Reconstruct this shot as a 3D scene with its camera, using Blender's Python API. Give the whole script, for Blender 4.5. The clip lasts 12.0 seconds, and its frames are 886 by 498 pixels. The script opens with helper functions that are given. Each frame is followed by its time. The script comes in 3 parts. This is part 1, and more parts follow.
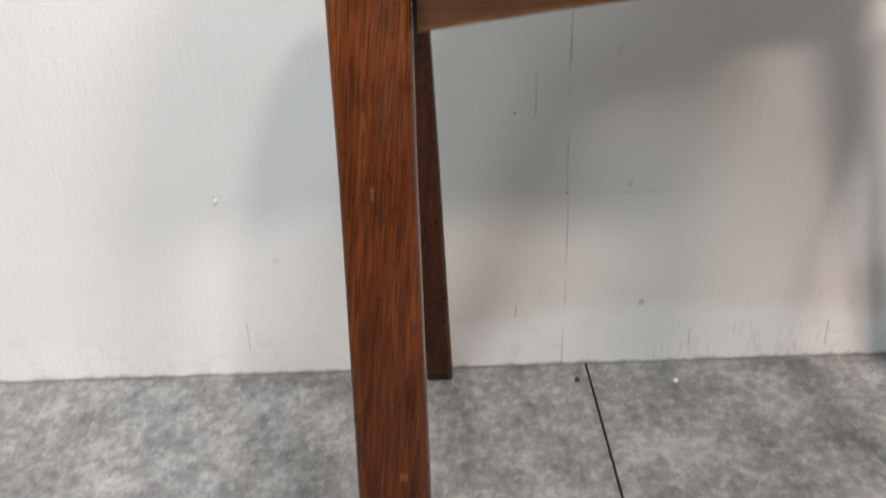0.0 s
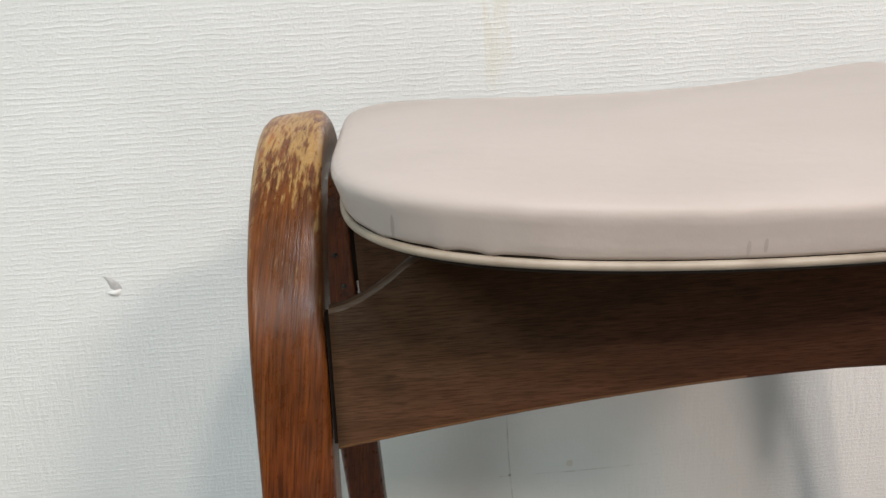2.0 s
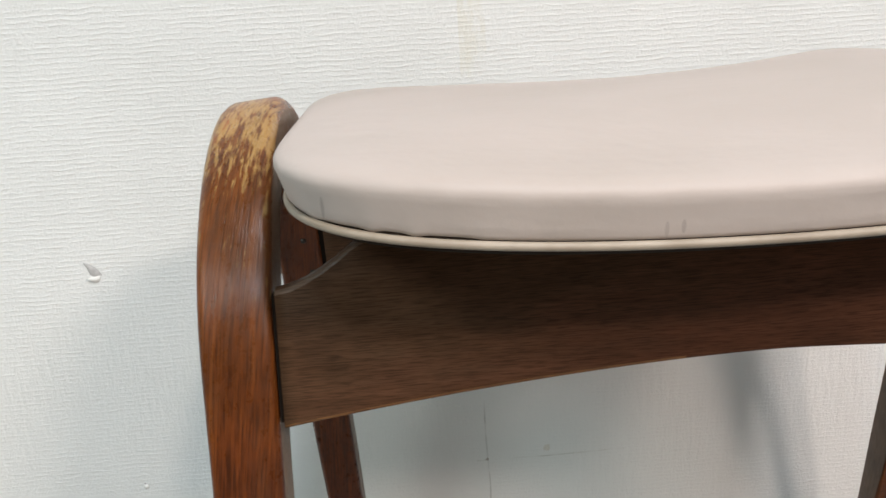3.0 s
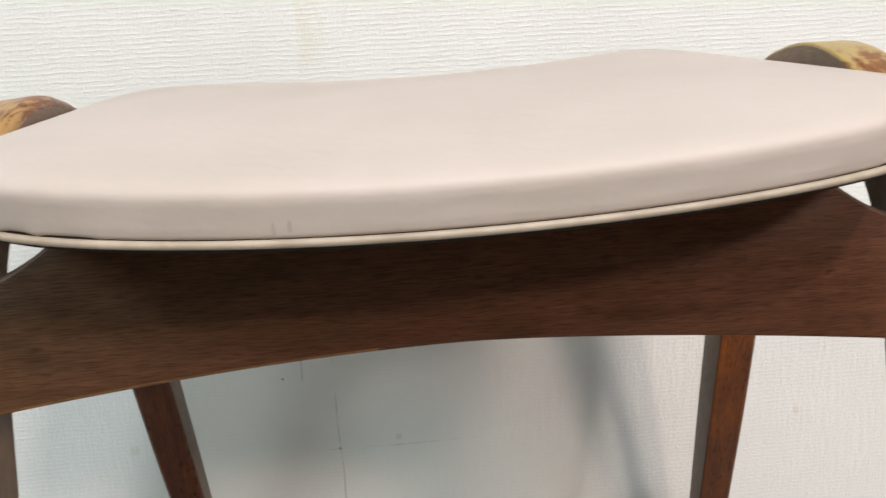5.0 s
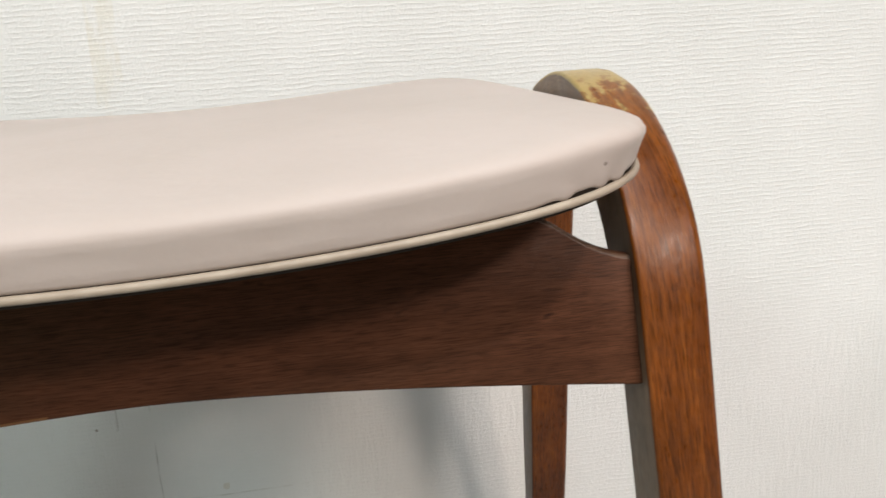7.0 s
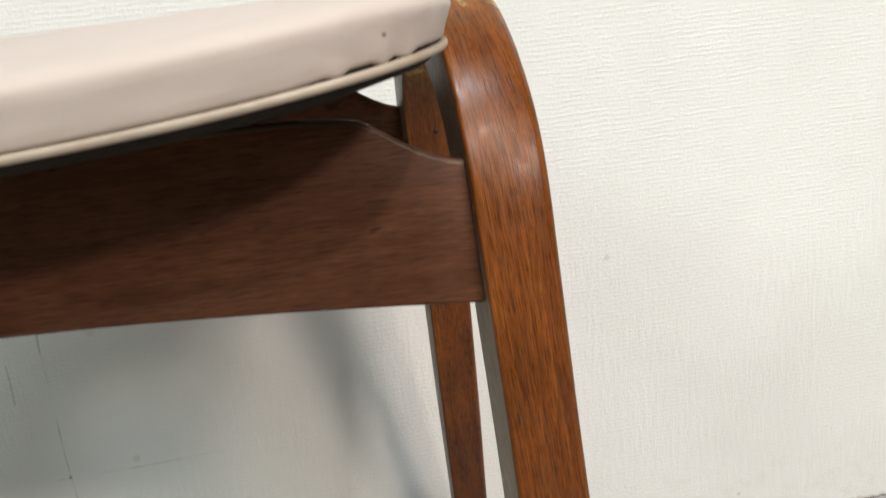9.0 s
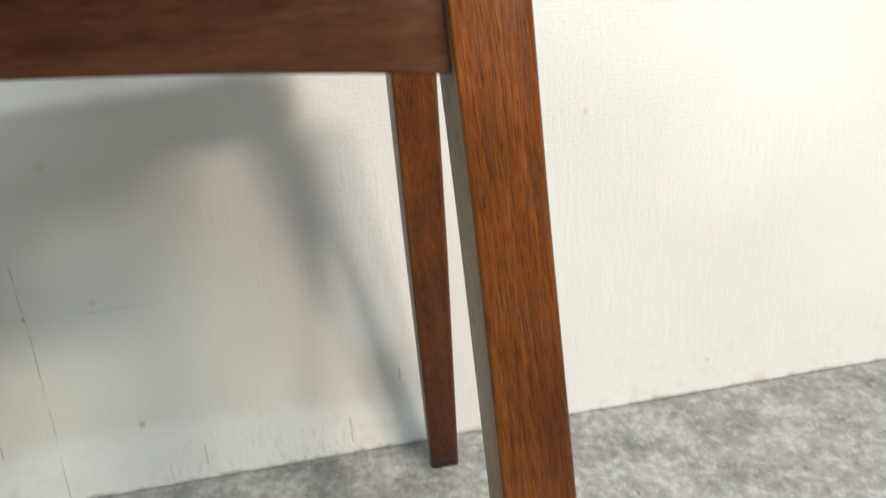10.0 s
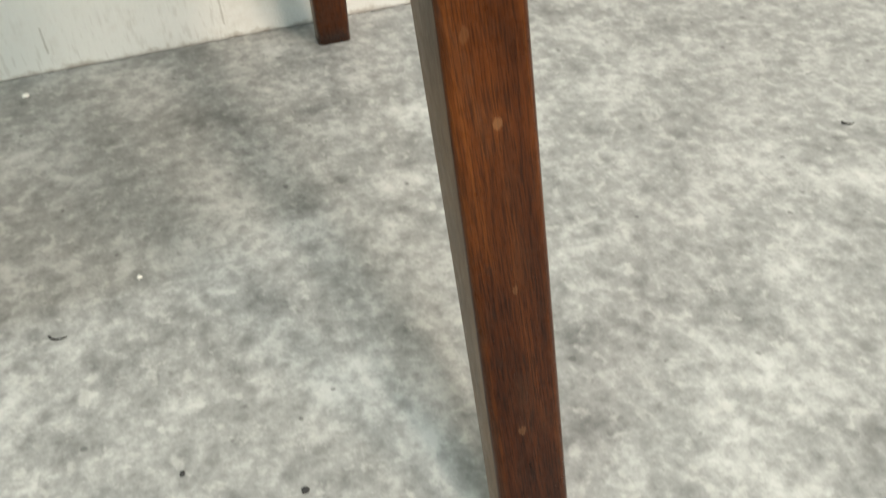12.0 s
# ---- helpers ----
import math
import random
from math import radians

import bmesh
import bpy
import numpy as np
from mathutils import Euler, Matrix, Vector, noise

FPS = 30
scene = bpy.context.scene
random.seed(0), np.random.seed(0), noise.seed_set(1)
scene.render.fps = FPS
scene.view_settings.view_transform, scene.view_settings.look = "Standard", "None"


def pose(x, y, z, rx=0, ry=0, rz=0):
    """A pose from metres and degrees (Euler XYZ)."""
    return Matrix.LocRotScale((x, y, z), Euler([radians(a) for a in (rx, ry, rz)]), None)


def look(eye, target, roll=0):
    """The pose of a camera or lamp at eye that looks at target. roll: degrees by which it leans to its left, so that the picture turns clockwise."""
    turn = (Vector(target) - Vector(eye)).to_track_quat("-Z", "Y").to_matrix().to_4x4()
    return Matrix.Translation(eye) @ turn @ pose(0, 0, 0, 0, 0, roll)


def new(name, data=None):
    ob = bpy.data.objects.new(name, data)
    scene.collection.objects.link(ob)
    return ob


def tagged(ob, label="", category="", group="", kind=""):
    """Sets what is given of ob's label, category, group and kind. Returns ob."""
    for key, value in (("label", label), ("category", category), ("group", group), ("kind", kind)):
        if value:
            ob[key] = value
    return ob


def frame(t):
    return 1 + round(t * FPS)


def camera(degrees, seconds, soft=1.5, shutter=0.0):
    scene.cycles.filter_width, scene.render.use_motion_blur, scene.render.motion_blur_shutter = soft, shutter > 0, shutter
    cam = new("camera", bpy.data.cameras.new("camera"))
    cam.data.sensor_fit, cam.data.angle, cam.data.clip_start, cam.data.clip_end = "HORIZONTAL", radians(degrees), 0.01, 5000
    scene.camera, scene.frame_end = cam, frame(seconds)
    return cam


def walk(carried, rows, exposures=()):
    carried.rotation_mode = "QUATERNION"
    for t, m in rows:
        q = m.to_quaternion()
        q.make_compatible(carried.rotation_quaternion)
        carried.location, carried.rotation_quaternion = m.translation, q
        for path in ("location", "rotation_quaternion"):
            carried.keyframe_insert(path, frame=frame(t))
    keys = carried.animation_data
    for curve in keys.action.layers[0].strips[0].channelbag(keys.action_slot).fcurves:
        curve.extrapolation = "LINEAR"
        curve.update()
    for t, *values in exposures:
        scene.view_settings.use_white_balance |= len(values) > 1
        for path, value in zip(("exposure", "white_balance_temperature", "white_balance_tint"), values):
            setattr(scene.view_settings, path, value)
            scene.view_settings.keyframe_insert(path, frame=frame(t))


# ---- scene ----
cam = camera(52.8, 12.0, shutter=0.42)
PATH = [
    (0, (0.007, 0.105, 0.421), (0.002, 1.893, -0.474), -2.0),
    (0.5, (0.01, 0.099, 0.444), (0.048, 1.963, -0.279), -1.8),
    (0.7, (0.011, 0.102, 0.456), (0.057, 1.983, -0.221), -1.6),
    (1, (0.012, 0.098, 0.471), (0.079, 2.005, -0.127), -2.0),
    (1.1, (0.013, 0.093, 0.476), (0.085, 2.007, -0.101), -1.7),
    (1.5, (0.017, 0.096, 0.49), (0.112, 2.028, -0.016), -2.8),
    (2, (0.025, 0.094, 0.494), (0.13, 2.034, 0.02), -3.5),
    (2.5, (0.033, 0.092, 0.492), (0.127, 2.031, 0.01), -3.8),
    (2.7, (0.037, 0.09, 0.492), (0.129, 2.028, 0.003), -3.7),
    (4.3, (0.1045, 0.073, 0.491), (0.210, 2.005, -0.016), -3.6),
    (4.5, (0.1155, 0.072, 0.49), (0.229, 2.003, -0.021), -3.4),
    (5, (0.145, 0.066, 0.492), (0.283, 1.993, -0.028), -3.2),
    (5.5, (0.169, 0.068, 0.49), (0.343, 1.993, -0.024), -3.0),
    (6, (0.193, 0.073, 0.489), (0.387, 1.999, -0.014), -2.9),
    (6.5, (0.216, 0.077, 0.488), (0.45, 2.003, 0.001), -3.0),
    (7, (0.235, 0.083, 0.489), (0.51, 2.006, 0.012), -3.7),
    (7.2, (0.244, 0.085, 0.488), (0.532, 2.008, 0.02), -4.0),
    (8.8, (0.292, 0.097, 0.463), (0.588, 2.011, -0.033), -6.4),
    (9, (0.29, 0.099, 0.455), (0.595, 2.005, -0.07), -6.2),
    (9.3, (0.29, 0.1015, 0.4445), (0.5955, 1.994, -0.112), -5.65),
    (9.5, (0.29, 0.103, 0.437), (0.603, 1.986, -0.16), -5.3),
    (10, (0.293, 0.111, 0.409), (0.618, 1.944, -0.323), -4.3),
    (10.5, (0.2895, 0.111, 0.366), (0.663, 1.89, -0.463), -4.4),
    (11, (0.2915, 0.119, 0.324), (0.698, 1.821, -0.642), -4.9),
    (11.5, (0.2925, 0.133, 0.279), (0.711, 1.738, -0.834), -4.7),
    (12, (0.292, 0.137, 0.253), (0.72, 1.652, -0.98), -4.4),
]
EXPOSURES = [
    (0, -0.43, 6700, 20), (1.0, -0.40, 6640, 17), (1.5, -0.46, 6580, 15), (2.0, -0.63, 6520, 14), (2.5, -0.58, 6500, 14), (4.5, -0.49, 6610, 14), (5.5, -0.42, 6650, 14), (7, -0.52, 6630, 13),
    (7.6, -0.50, 6650, 12), (8.8, -0.48, 6660, 11), (9.3, -0.25, 6680, 11), (10, -0.20, 6710, 10), (10.5, -0.52, 6840, 10), (11.2, -0.60, 6900, 9), (12, -0.11, 6980, 7),
]
walk(cam, [(t, look(eye, target, roll)) for t, eye, target, roll in PATH], EXPOSURES)

# ---- light ----
world = bpy.data.worlds.new("room_air")
scene.world = world
world.use_nodes = True
world.node_tree.nodes["Background"].inputs[0].default_value = (0.9, 0.95, 1.0, 1)
world.node_tree.nodes["Background"].inputs[1].default_value = 0.001


def ceiling_or_fill(x, y0, y1, wide, watts, colour):
    """An unseen lamp or added fill under the ceiling, running towards the papered wall."""
    data = bpy.data.lights.new("ceiling_or_fill_light", "AREA")
    data.shape, data.size, data.size_y, data.energy, data.color = "RECTANGLE", wide, y1 - y0, watts, colour
    ob = new("ceiling_or_fill_light", data)
    ob.matrix_world = pose(x, (y0 + y1) / 2, 2.40)
    return ob


ceiling_or_fill(1.95, -3.00, -2.40, 0.66, 170, (1.0, 0.86, 0.75))
ceiling_or_fill(0.76, -1.64, -1.40, 0.18, 57, (1.0, 0.86, 0.75))
# added cool fill from the right, no known lamp
ceiling_or_fill(2.45, -2.10, -1.40, 0.80, 24, (0.84, 0.94, 1.0))
ceiling_or_fill(0.08, -1.91, -1.81, 0.20, 33, (0.68, 0.88, 1.0))
ceiling_or_fill(0.46, -0.44, -0.36, 0.30, 37, (0.88, 0.95, 1.0))
# added broad fill from the left, lifts the shade under the stool
ceiling_or_fill(-1.95, -2.20, -0.90, 1.20, 94, (0.80, 0.97, 0.93))

# ---- materials ----


def material(name, rough=0.6, metal=0.0):
    m = bpy.data.materials.new(name)
    m.use_nodes = True
    b = m.node_tree.nodes["Principled BSDF"]
    b.inputs["Roughness"].default_value, b.inputs["Metallic"].default_value = rough, metal
    return m, m.node_tree, b


def node(tree, kind, **values):
    n = tree.nodes.new(kind)
    for key, value in values.items():
        n.inputs[key.replace("_", " ")].default_value = value
    return n


def coords(tree, out, scale=(1, 1, 1), loc=(0, 0, 0)):
    tc = tree.nodes.new("ShaderNodeTexCoord")
    mp = tree.nodes.new("ShaderNodeMapping")
    mp.inputs["Scale"].default_value = scale
    mp.inputs["Location"].default_value = loc
    tree.links.new(tc.outputs[out], mp.inputs[0])
    return mp.outputs[0]


def noise_tex(tree, vec, scale, detail=4.0, rough=0.6, distortion=0.0):
    n = node(tree, "ShaderNodeTexNoise", Scale=scale, Detail=detail, Roughness=rough, Distortion=distortion)
    tree.links.new(vec, n.inputs["Vector"])
    return n.outputs["Fac"]


def ramp(tree, fac, *stops):
    r = tree.nodes.new("ShaderNodeValToRGB")
    e = r.color_ramp.elements
    while len(e) < len(stops):
        e.new(0.5)
    for el, (p, c) in zip(e, stops):
        el.position, el.color = p, (*c, 1) if len(c) == 3 else c
    tree.links.new(fac, r.inputs[0])
    return r.outputs[0]


def mix(tree, a, b, fac, mode="MIX"):
    n = tree.nodes.new("ShaderNodeMix")
    n.data_type, n.blend_type = "RGBA", mode
    for sock, v in ((n.inputs[0], fac), (n.inputs[6], a), (n.inputs[7], b)):
        if isinstance(v, (int, float)):
            sock.default_value = v
        elif isinstance(v, tuple):
            sock.default_value = (*v, 1)
        else:
            tree.links.new(v, sock)
    return n.outputs[2]


def maths(tree, op, a, b=0.0, clamp=False):
    n = tree.nodes.new("ShaderNodeMath")
    n.operation, n.use_clamp = op, clamp
    for sock, v in ((n.inputs[0], a), (n.inputs[1], b)):
        if isinstance(v, (int, float)):
            sock.default_value = v
        else:
            tree.links.new(v, sock)
    return n.outputs[0]


def bump(tree, bsdf, height, strength, distance, before=None):
    n = node(tree, "ShaderNodeBump", Strength=strength, Distance=distance)
    tree.links.new(height, n.inputs["Height"])
    if before:
        tree.links.new(before, n.inputs["Normal"])
    tree.links.new(n.outputs[0], bsdf.inputs["Normal"])
    return n.outputs[0]


def grey(v):
    return (v, v, v)


def wood(name, dark, mid, light, worn=0.0, rough=0.38, pore=0.5, marks=(), spec=0.27, chips=0.2, tint=None, greyed=0.0, blotchy=False, relief=0.5, coarse=1.0, spread=0.20, mottle=0.8, coat=0.0, long=1.0):
    """Stained wood; the UV map runs along the grain (u) and across it (v), in metres."""
    m, t, b = material(name, rough)
    # slow figure, then streaks, then short open pores
    band = noise_tex(t, coords(t, "UV", (11, 170, 1)), 1.0, 5, 0.7, 0.3)
    streak = noise_tex(t, coords(t, "UV", (30, 620 / coarse, 1), (5, 9, 0)), 1.0, 4, 0.7)
    glint = noise_tex(t, coords(t, "UV", (70, 1500 / coarse, 1), (8, 3, 0)), 1.0, 2, 0.5)
    pores = noise_tex(t, coords(t, "UV", (105 / long, 1750 / coarse, 1), (1, 7, 0)), 1.0, 2, 0.6)
    dent = noise_tex(t, coords(t, "UV", (190, 330, 1), (2, 4, 0)), 1.0, 3, 0.6)
    cloud = noise_tex(t, coords(t, "UV", (22, 44, 1)), 1.0, 6, 0.62)
    figure = maths(t, "ADD", maths(t, "MULTIPLY", band, 0.55), maths(t, "MULTIPLY", streak, 0.45))
    col = ramp(t, figure, (0.50 - spread, dark), (0.50, mid), (0.50 + spread, light))
    if tint:
        # the stain has taken redder along the middle and one end
        place = t.nodes.new("ShaderNodeSeparateXYZ")
        t.links.new(coords(t, "Object"), place.inputs[0])
        f = maths(t, "ADD", maths(t, "MULTIPLY", place.outputs[0], 7.0), maths(t, "MULTIPLY", cloud, 1.4))
        f = maths(t, "SUBTRACT", f, maths(t, "MULTIPLY", maths(t, "SUBTRACT", place.outputs[2], 0.395), 18.0))
        col = mix(t, col, mix(t, col, tint, 1.0, "MULTIPLY"), ramp(t, f, (0.0, grey(0)), (0.8, grey(1))))
    col = mix(t, col, mix(t, col, (1.75, 1.7, 1.6), 1.0, "MULTIPLY"), ramp(t, glint, (0.54, grey(0)), (0.66, grey(0.18))))
    depth = pore
    if blotchy:
        rubbed = t.nodes.new("ShaderNodeAttribute")
        rubbed.attribute_name = "wear_tone"
        depth = maths(t, "MULTIPLY", maths(t, "SUBTRACT", 1.0, rubbed.outputs["Fac"], True), pore)
        depth = maths(t, "MAXIMUM", depth, 0.62)
    col = mix(t, col, ramp(t, pores, (0.39, grey(0.20)), (0.52, grey(1.0))), depth, "MULTIPLY")
    col = mix(t, col, ramp(t, cloud, (0.32, grey(0.42)), (0.62, grey(1.15))), mottle, "MULTIPLY")
    # lightened by the leg's tone, then rubbed-off finish where the grain stands proud
    if worn:
        at = t.nodes.new("ShaderNodeAttribute")
        at.attribute_name = "wear_tone"
        fleck = noise_tex(t, coords(t, "UV", (95, 150, 1) if blotchy else (100, 620, 1)), 1.0, 4, 0.65)
        patch = noise_tex(t, coords(t, "UV", (45, 80, 1)), 1.0, 3, 0.6)
        tone_up = at.outputs["Fac"]
        rubbed_bare = t.nodes.new("ShaderNodeAttribute")
        rubbed_bare.attribute_name = "bare"
        bare = rubbed_bare.outputs["Fac"]
        col = mix(t, col, mix(t, col, (5.8, 6.9, 4.4) if blotchy else (5.6, 5.8, 4.3), 1.0, "MULTIPLY"), maths(t, "MULTIPLY", tone_up, 0.95, True))
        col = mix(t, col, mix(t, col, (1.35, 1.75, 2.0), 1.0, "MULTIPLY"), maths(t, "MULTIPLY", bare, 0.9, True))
        w = maths(t, "ADD", maths(t, "ADD", maths(t, "MULTIPLY", fleck, 0.75), maths(t, "MULTIPLY", patch, 0.35)), maths(t, "MULTIPLY", maths(t, "SUBTRACT", bare, 1.0), 0.42))
        w = ramp(t, w, (0.50, grey(0)), (0.58, grey(1)))
        col = mix(t, col, (0.40, 0.30, 0.105) if blotchy else (0.42, 0.25, 0.085), maths(t, "MULTIPLY", w, worn))
    # greyed patina
    patina = noise_tex(t, coords(t, "UV", (34, 90, 1), (6, 2, 0)), 1.0, 5, 0.65)
    spots = ramp(t, patina, (0.52, grey(0)), (0.68, grey(greyed)))
    if worn and not blotchy:
        handled = t.nodes.new("ShaderNodeAttribute")
        handled.attribute_name = "dull"
        spots = maths(t, "ADD", spots, maths(t, "MULTIPLY", handled.outputs["Fac"], maths(t, "MULTIPLY", streak, 0.75)), True)
    col = mix(t, col, (0.052, 0.032, 0.020), spots)
    # nicks and dark bruises
    nick = noise_tex(t, coords(t, "UV", (60, 130, 1)), 1.0, 2, 0.5)
    col = mix(t, col, (0.02, 0.010, 0.007), ramp(t, nick, (0.70, grey(0)), (0.76, grey(0.7))))
    chip = noise_tex(t, coords(t, "UV", (75, 260, 1), (3, 5, 0)), 1.0, 2, 0.5)
    col = mix(t, col, (0.45, 0.27, 0.14), ramp(t, chip, (0.765, grey(0)), (0.79, grey(chips))))
    sep = t.nodes.new("ShaderNodeSeparateXYZ")
    t.links.new(coords(t, "Object", (1, 1, 1)), sep.inputs[0])
    fleck_shape = noise_tex(t, coords(t, "UV", (300, 700, 1)), 1.0, 2, 0.5)
    for mx, mz, rx, rz, colour, strength in marks:
        dx = maths(t, "MULTIPLY", maths(t, "SUBTRACT", sep.outputs[0], mx - 0.173), 1 / rx)
        dz = maths(t, "MULTIPLY", maths(t, "SUBTRACT", sep.outputs[2], mz), 1 / rz)
        d = maths(t, "ADD", maths(t, "MULTIPLY", dx, dx), maths(t, "MULTIPLY", dz, dz))
        d = maths(t, "ADD", d, maths(t, "MULTIPLY", maths(t, "SUBTRACT", fleck_shape, 0.5), 4.0))
        d = maths(t, "ADD", d, maths(t, "MULTIPLY", maths(t, "GREATER_THAN", sep.outputs[1], -0.06), 9.0))
        col = mix(t, col, colour, maths(t, "MULTIPLY", maths(t, "LESS_THAN", d, 1.0), strength * 0.45))
    t.links.new(col, b.inputs["Base Color"])
    rg = maths(t, "ADD", maths(t, "MULTIPLY", dent, 0.30), maths(t, "ADD", maths(t, "MULTIPLY", cloud, 0.22), rough - 0.24))
    t.links.new(rg, b.inputs["Roughness"])
    h = maths(t, "ADD", maths(t, "MULTIPLY", pores, relief), maths(t, "MULTIPLY", dent, 0.4))
    b.inputs["Specular IOR Level"].default_value = spec
    bump(t, b, h, 0.6, 0.0004)
    if coat:
        # old lacquer, dulled in patches
        b.inputs["Coat Weight"].default_value = coat
        t.links.new(ramp(t, dent, (0.35, grey(0.18)), (0.70, grey(0.42))), b.inputs["Coat Roughness"])
        dip = node(t, "ShaderNodeBump", Strength=0.25, Distance=0.0004)
        t.links.new(dent, dip.inputs["Height"])
        t.links.new(dip.outputs[0], b.inputs["Coat Normal"])
    return m


PALE_CHIP, DARK_PIT = (0.36, 0.19, 0.09), (0.012, 0.007, 0.005)
# x, height, half width, half height, colour, strength
LEG_MARKS = (
    (0.3585, 0.142, 0.0014, 0.0014, PALE_CHIP, 0.5), (0.3525, 0.164, 0.0012, 0.0022, PALE_CHIP, 0.19), (0.3520, 0.104, 0.0009, 0.0014, DARK_PIT, 0.9),
    (0.3585, 0.097, 0.0009, 0.0014, PALE_CHIP, 0.28), (0.3505, 0.209, 0.0010, 0.0026, PALE_CHIP, 0.33), (0.3555, 0.184, 0.0009, 0.0012, PALE_CHIP, 0.28),
    (0.3560, 0.052, 0.0012, 0.0016, PALE_CHIP, 0.28), (0.3590, 0.395, 0.0022, 0.0013, DARK_PIT, 0.6), (0.3520, 0.076, 0.0012, 0.0020, DARK_PIT, 0.8),
    (-0.0150, 0.313, 0.0007, 0.0028, PALE_CHIP, 0.39), (-0.0165, 0.335, 0.0006, 0.0030, PALE_CHIP, 0.28), (-0.0115, 0.228, 0.0012, 0.0016, DARK_PIT, 0.8),
    (-0.0125, 0.224, 0.0016, 0.0030, DARK_PIT, 0.5), (-0.0095, 0.219, 0.0012, 0.0014, PALE_CHIP, 0.33), (-0.0180, 0.214, 0.0013, 0.0014, DARK_PIT, 0.7),
)
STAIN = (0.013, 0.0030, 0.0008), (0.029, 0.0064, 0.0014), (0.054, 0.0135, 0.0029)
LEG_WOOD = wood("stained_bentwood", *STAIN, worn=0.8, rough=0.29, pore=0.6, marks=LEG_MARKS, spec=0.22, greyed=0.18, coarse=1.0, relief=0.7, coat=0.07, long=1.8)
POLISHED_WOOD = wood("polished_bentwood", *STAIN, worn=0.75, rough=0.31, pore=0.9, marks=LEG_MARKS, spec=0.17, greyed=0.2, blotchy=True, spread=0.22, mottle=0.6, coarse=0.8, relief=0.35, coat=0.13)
EDGE_WOOD = wood("laminated_edge", (0.135, 0.084, 0.050), (0.178, 0.115, 0.074), (0.22, 0.148, 0.100), rough=0.36, pore=0.2)
RAIL_WOOD = wood("walnut_rail", (0.054, 0.0255, 0.0125), (0.090, 0.045, 0.0235), (0.130, 0.069, 0.038), rough=0.42, pore=0.5, spec=0.09, chips=0.0, tint=(1.05, 0.83, 0.80), relief=0.3, coarse=0.8, spread=0.28, mottle=0.5)
WARM_ARRIS = wood("warm_worn_arris", (0.075, 0.030, 0.010), (0.17, 0.075, 0.025), (0.26, 0.125, 0.045), rough=0.38, pore=0.4, chips=0.0)
ARRIS_WOOD = wood("worn_arris", (0.09, 0.050, 0.030), (0.13, 0.075, 0.048), (0.18, 0.11, 0.075), rough=0.32, pore=0.4)


def vinyl_material():
    m, t, b = material("beige_vinyl", 0.5)
    o = coords(t, "Object")
    cloud = noise_tex(t, o, 9.0, 4, 0.55)
    col = ramp(t, cloud, (0.3, (0.446, 0.381, 0.341)), (0.7, (0.513, 0.440, 0.405)))
    sep = t.nodes.new("ShaderNodeSeparateXYZ")
    t.links.new(o, sep.inputs[0])
    front = maths(t, "LESS_THAN", sep.outputs[1], -0.10)
    for mx, mz, rx, rz, strength in ((-0.0575, 0.4350, 0.0006, 0.0022, 0.25), (-0.0530, 0.4355, 0.0006, 0.0020, 0.3), (-0.1485, 0.4440, 0.0005, 0.0035, 0.35),
                                     (0.1440, 0.4495, 0.0007, 0.0006, 0.75)):
        dx = maths(t, "MULTIPLY", maths(t, "SUBTRACT", sep.outputs[0], mx), 1 / rx)
        dz = maths(t, "MULTIPLY", maths(t, "SUBTRACT", sep.outputs[2], mz), 1 / rz)
        d = maths(t, "ADD", maths(t, "MULTIPLY", dx, dx), maths(t, "MULTIPLY", dz, dz))
        hit = maths(t, "MULTIPLY", maths(t, "LESS_THAN", d, 1.0), front)
        col = mix(t, col, (0.16, 0.12, 0.10), maths(t, "MULTIPLY", hit, strength))
    t.links.new(col, b.inputs["Base Color"])
    grain = noise_tex(t, o, 1400.0, 2, 0.5)
    crease = noise_tex(t, coords(t, "Object", (40, 60, 60)), 1.0, 3, 0.55)
    n = bump(t, b, grain, 0.12, 0.0003)
    bump(t, b, crease, 0.2, 0.004, n)
    t.links.new(maths(t, "ADD", maths(t, "MULTIPLY", cloud, 0.16), 0.44), b.inputs["Roughness"])
    b.inputs["Specular IOR Level"].default_value = 0.36
    return m


def piping_material():
    m, t, b = material("cream_piping", 0.5)
    c = noise_tex(t, coords(t, "Object"), 60.0, 3, 0.6)
    t.links.new(ramp(t, c, (0.3, (0.27, 0.215, 0.16)), (0.7, (0.39, 0.325, 0.255))), b.inputs["Base Color"])
    return m


def plain(name, colour, rough=0.7, amount=0.25, scale=80.0, spec=0.5):
    m, t, b = material(name, rough)
    b.inputs["Specular IOR Level"].default_value = spec
    c = noise_tex(t, coords(t, "Object"), scale, 4, 0.6)
    lo = tuple(v * (1 - amount) for v in colour)
    hi = tuple(min(1, v * (1 + amount)) for v in colour)
    t.links.new(ramp(t, c, (0.3, lo), (0.7, hi)), b.inputs["Base Color"])
    return m


